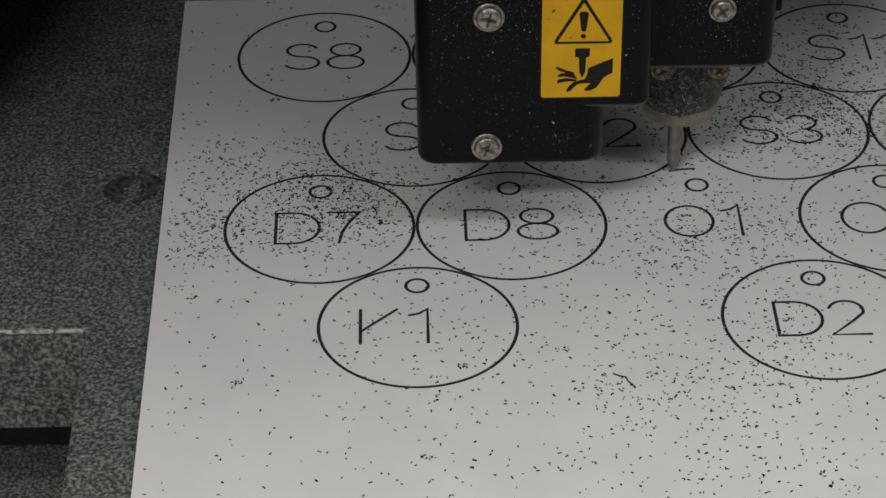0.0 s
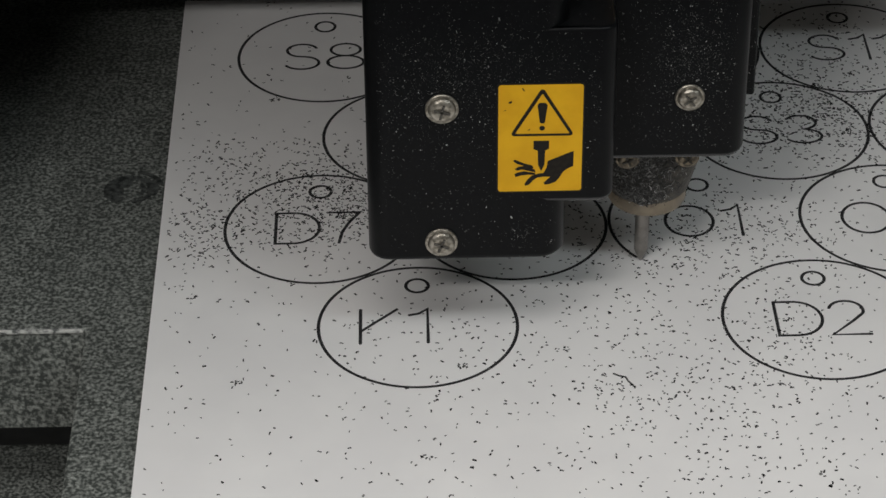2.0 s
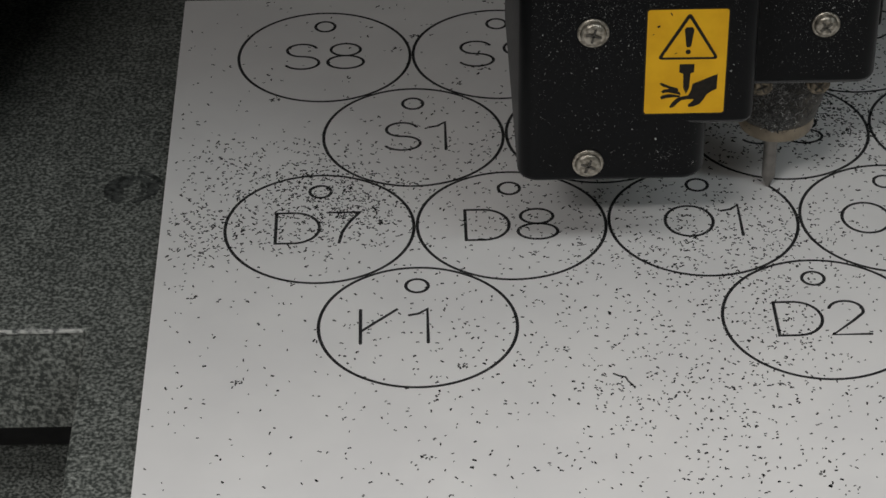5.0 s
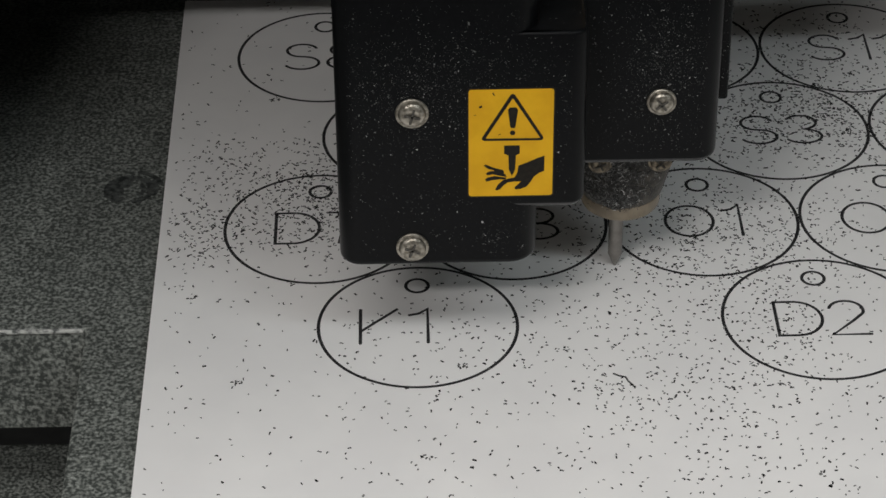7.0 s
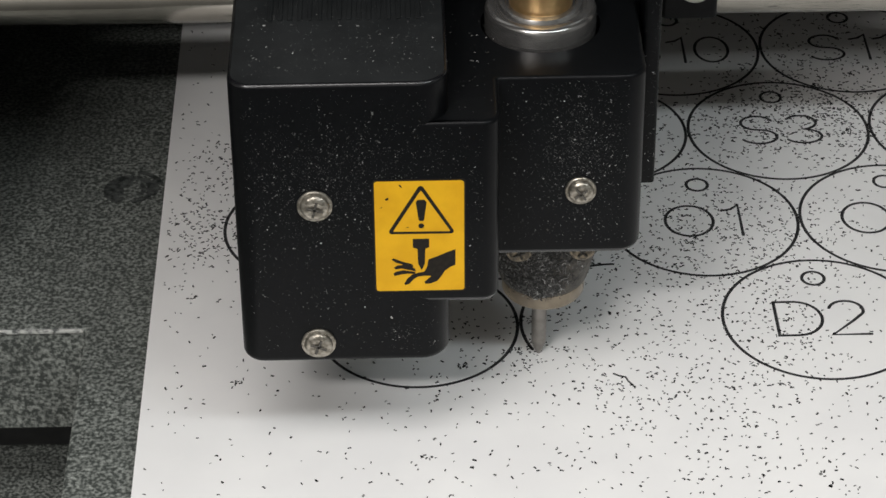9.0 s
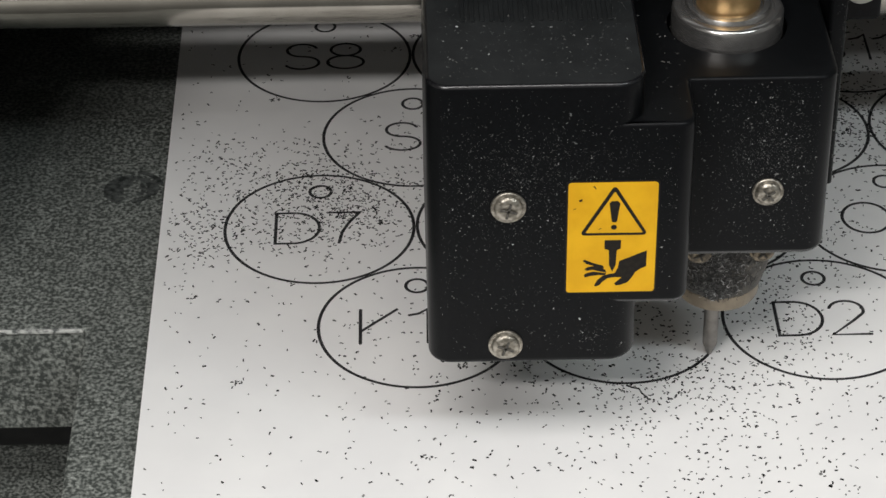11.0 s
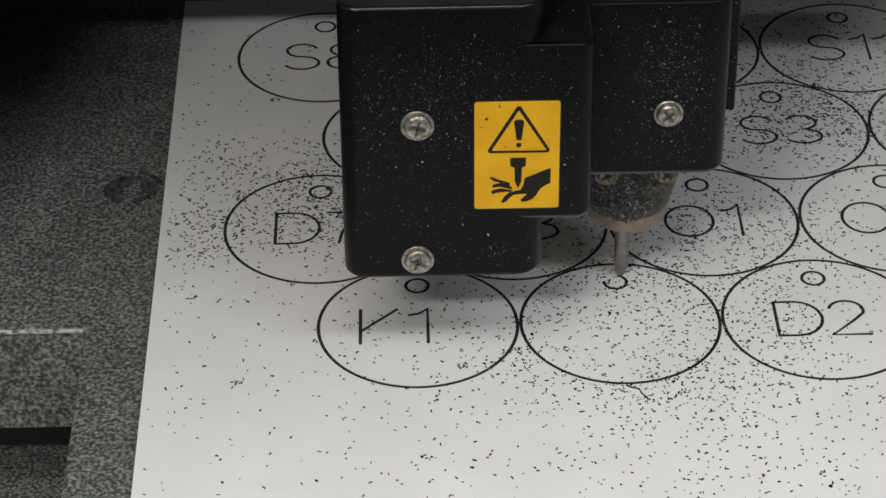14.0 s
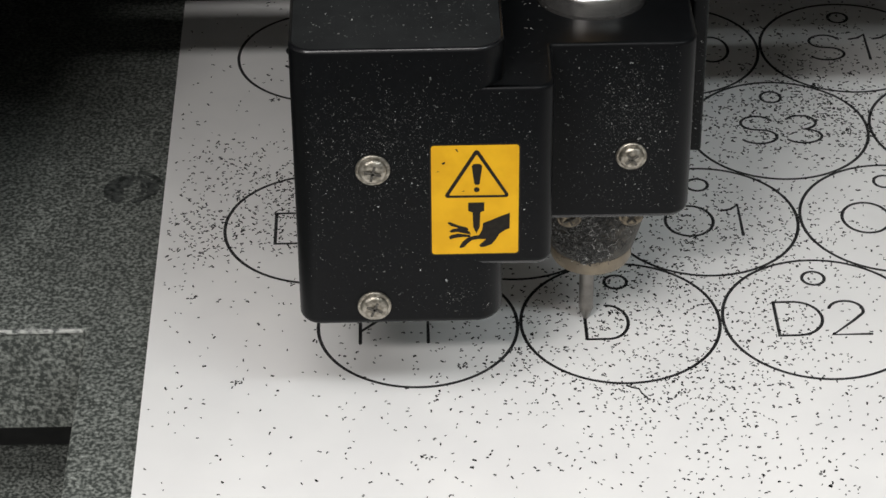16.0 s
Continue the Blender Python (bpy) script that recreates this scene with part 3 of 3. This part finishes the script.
part("upright", prism(box_outline(-190, -101, -8, 230, 4), -1.5, 208, 3), M_DARK, gantry, "unseen black gantry upright added for shade", smooth=True)
part("upright", prism(box_outline(240, 320, 25, 230, 4), -1.5, 208, 3), M_DARK, gantry, "unseen black gantry upright added for shade", smooth=True)

# ---- chips scattered over the sheet ----
random.seed(21)


def chips(bm, x, y):
    if -50 < x < 180 and -110 < y < 200:
        flake(bm, (x, y, 0.02), (0, 0, 1), random.uniform(0.38, 0.74) * (0.98 if y > 20 else 0.97), 0.3, 0.88 if y > 20 else 1.0)


bm = bmesh.new()
for _ in range(1100):
    chips(bm, random.uniform(-50, 118), random.uniform(-52, 130))
for _ in range(240):
    chips(bm, random.uniform(-15, 112), random.uniform(-54, -4))
for mx, my, sx, sy, count in ((-21, 47, 9, 9, 400), (-43, 33, 6, 7, 220), (-18, 37, 8, 7, 260), (-12, 42, 10, 9, 220), (92, 88, 14, 20, 650), (82, 72, 13, 9, 700), (-40, 56, 5, 7, 110), (62, 28, 14, 9, 380), (42, -2, 15, 14, 160), (36, -20, 5, 4, 45), (47, -27, 9, 5, 50), (66, -17, 9, 6, 35),
                              (70, -4, 7, 9, 80), (55, -44, 14, 5, 70), (0, -4, 12, 12, 70), (22, 36, 12, 10, 190), (12, 62, 16, 10, 190), (50, 70, 16, 14, 220), (62, -27, 18, 10, 60)):
    for _ in range(int(count * 1.2)):
        chips(bm, random.gauss(mx, sx), random.gauss(my, sy))
for _ in range(45):                                     # small tangled heaps
    hx, hy = random.uniform(-48, 110), random.uniform(-45, 110)
    for _ in range(random.randint(3, 9)):
        chips(bm, random.gauss(hx, 0.7), random.gauss(hy, 0.5))
tagged(part("black_swarf", bm, M_CHIP), "tiny black plastic chips scattered over the white sheet", "swarf", kind="stuff")

# chips thrown off while the tool cuts; each spray lies in the cut until then
SPRAYS = []
for k in range(30):
    t = 0.4 + k * 0.5
    x, y, lift = tool(t)
    ang = radians(-90 + 45 * math.sin(k * 1.7))
    bm = bmesh.new()
    far = random.uniform(16, 42) if t < 7 else random.uniform(10, 28)
    for _ in range(56):
        d = abs(random.gauss(0, 1)) * far
        a = ang + random.gauss(0, 0.75)
        px, py = x + d * math.cos(a) - x, y + d * math.sin(a) * 0.9 - y
        if -50 < x + px < 120 and -60 < y + py < 120:
            flake(bm, (px, py, 0.0), (0, 0, 1), random.uniform(0.32, 0.6), 0.3, 1.02)
    ob = tagged(part("thrown_swarf", bm, M_CHIP), "spray of tiny black chips freshly thrown on the sheet", "swarf", "thrown chips", "stuff")
    SPRAYS.append((t, ob, x, y))

# one long curl
bm = bmesh.new()
curl = [(36.2, -16.2), (37.2, -16.9), (38.4, -17.3), (38.8, -18.6), (39.6, -19.8), (39.9, -20.6)]
ribbon(bm, curl, 0.22, 0.05)
ext = bmesh.ops.extrude_face_region(bm, geom=bm.faces[:])
bmesh.ops.translate(bm, vec=(0, 0, 0.2), verts=[v for v in ext["geom"] if isinstance(v, bmesh.types.BMVert)])
chip_curl = tagged(part("chip_curl", bm, M_CHIP), "long thin black curl of swarf on the sheet", "swarf")


# ---- what moves ----
PLAY = ((0.0, -0.2, -0.2, 0.02), (0.5, 0.15, -0.22, 0.04), (1.0, 0.18, -0.3, -0.06), (1.5, 0.3, -0.24, -0.04), (2.0, 0.4, -0.3, -0.07),
        (2.5, 0.2, -0.12, -0.07), (3.0, 0.22, -0.08, -0.07), (3.5, -0.08, -0.07, -0.1), (4.2, -0.07, -0.02, -0.03), (6.3, 0.12, -0.33, -0.22),
        (6.5, -0.02, -0.45, -0.36), (7.0, 0.32, -0.1, 0.0), (7.5, 0.62, -0.09, 0.05), (8.0, 0.52, -0.12, 0.0), (9.0, 0.67, -0.16, -0.03),
        (9.3, 0.66, -0.16, -0.05), (11.3, 0.0, 0.14, -0.14), (12.0, 0.06, 0.27, -0.08), (12.5, 0.3, 0.17, -0.07), (13.0, 0.2, 0.19, -0.03),
        (13.5, 0.3, 0.22, 0.0), (14.5, 0.2, 0.11, -0.05), (15.0, 0.08, 0.13, -0.09), (16.0, 0.15, 0.24, -0.1))


def play(t):
    """The head's give in its slides, in millimetres."""
    for (t0, *a), (t1, *b) in zip(PLAY, PLAY[1:]):
        if t <= t1:
            k = glide((t - t0) / (t1 - t0))
            return [p + (q - p) * k for p, q in zip(a, b)]
    return PLAY[-1][1:]


def motions():
    times = sorted({round(0.1 * k, 3) for k in range(161)} | {5.84, 6.02, 6.9, 7.01, 13.08, 13.18, 13.42, 13.52, 14.25, 14.35, 14.45, 14.55, 14.67, 14.75, 13.57, 13.65, 13.75, 13.85, 13.95, 14.05, 14.15, 15.41, 15.58})
    rows_head, rows_gantry = [], []
    seen = set()
    for t in times:
        if frame(t) in seen:
            continue
        seen.add(frame(t))
        x, y, lift = tool(min(t, DUR))
        dx, dy, dz = play(min(t, DUR))
        rows_head.append((t, pose((x + dx) * MM, (y + dy) * MM, (lift + dz) * MM)))
        rows_gantry.append((t, pose(0, (y + dy) * MM, 0)))
    walk(head, rows_head)
    walk(gantry, rows_gantry)
    for cut in CUTS:
        t, ob = cut[0], cut[1]
        (cx, cy), turn = (cut[2], cut[3]) if len(cut) > 2 else ((0, 0), 0)
        up, down = pose(cx * MM, cy * MM, Z_LINE * MM, 0, 0, turn), pose(cx * MM, cy * MM, -0.25 * MM, 0, 0, turn)
        t = max(0.0, t)
        if t <= 0.04:
            walk(ob, [(0.0, up), (DUR, up)])
        elif t >= DUR - 0.04:
            walk(ob, [(0.0, down), (DUR - 0.07, down), (DUR, up)])
        else:
            walk(ob, [(0.0, down), (t - 0.034, down), (t, up), (DUR, up)] if t > 0.07 else [(0.0, down), (t, up), (DUR, up)])
    # the curl is swept aside as the cutter passes
    rest, swept = pose(0, 0, 0), pose(2.2 * MM, -3.6 * MM, 0)
    walk(chip_curl, [(0.0, rest), (9.95, rest), (10.1, swept), (DUR, swept)])
    for t, ob, x, y in SPRAYS:
        low, high = pose(x * MM, y * MM, -0.9 * MM), pose(x * MM, y * MM, 0.03 * MM)
        walk(ob, [(0.0, low), (t - 0.1, low), (t + 0.1, high), (DUR, high)])


motions()
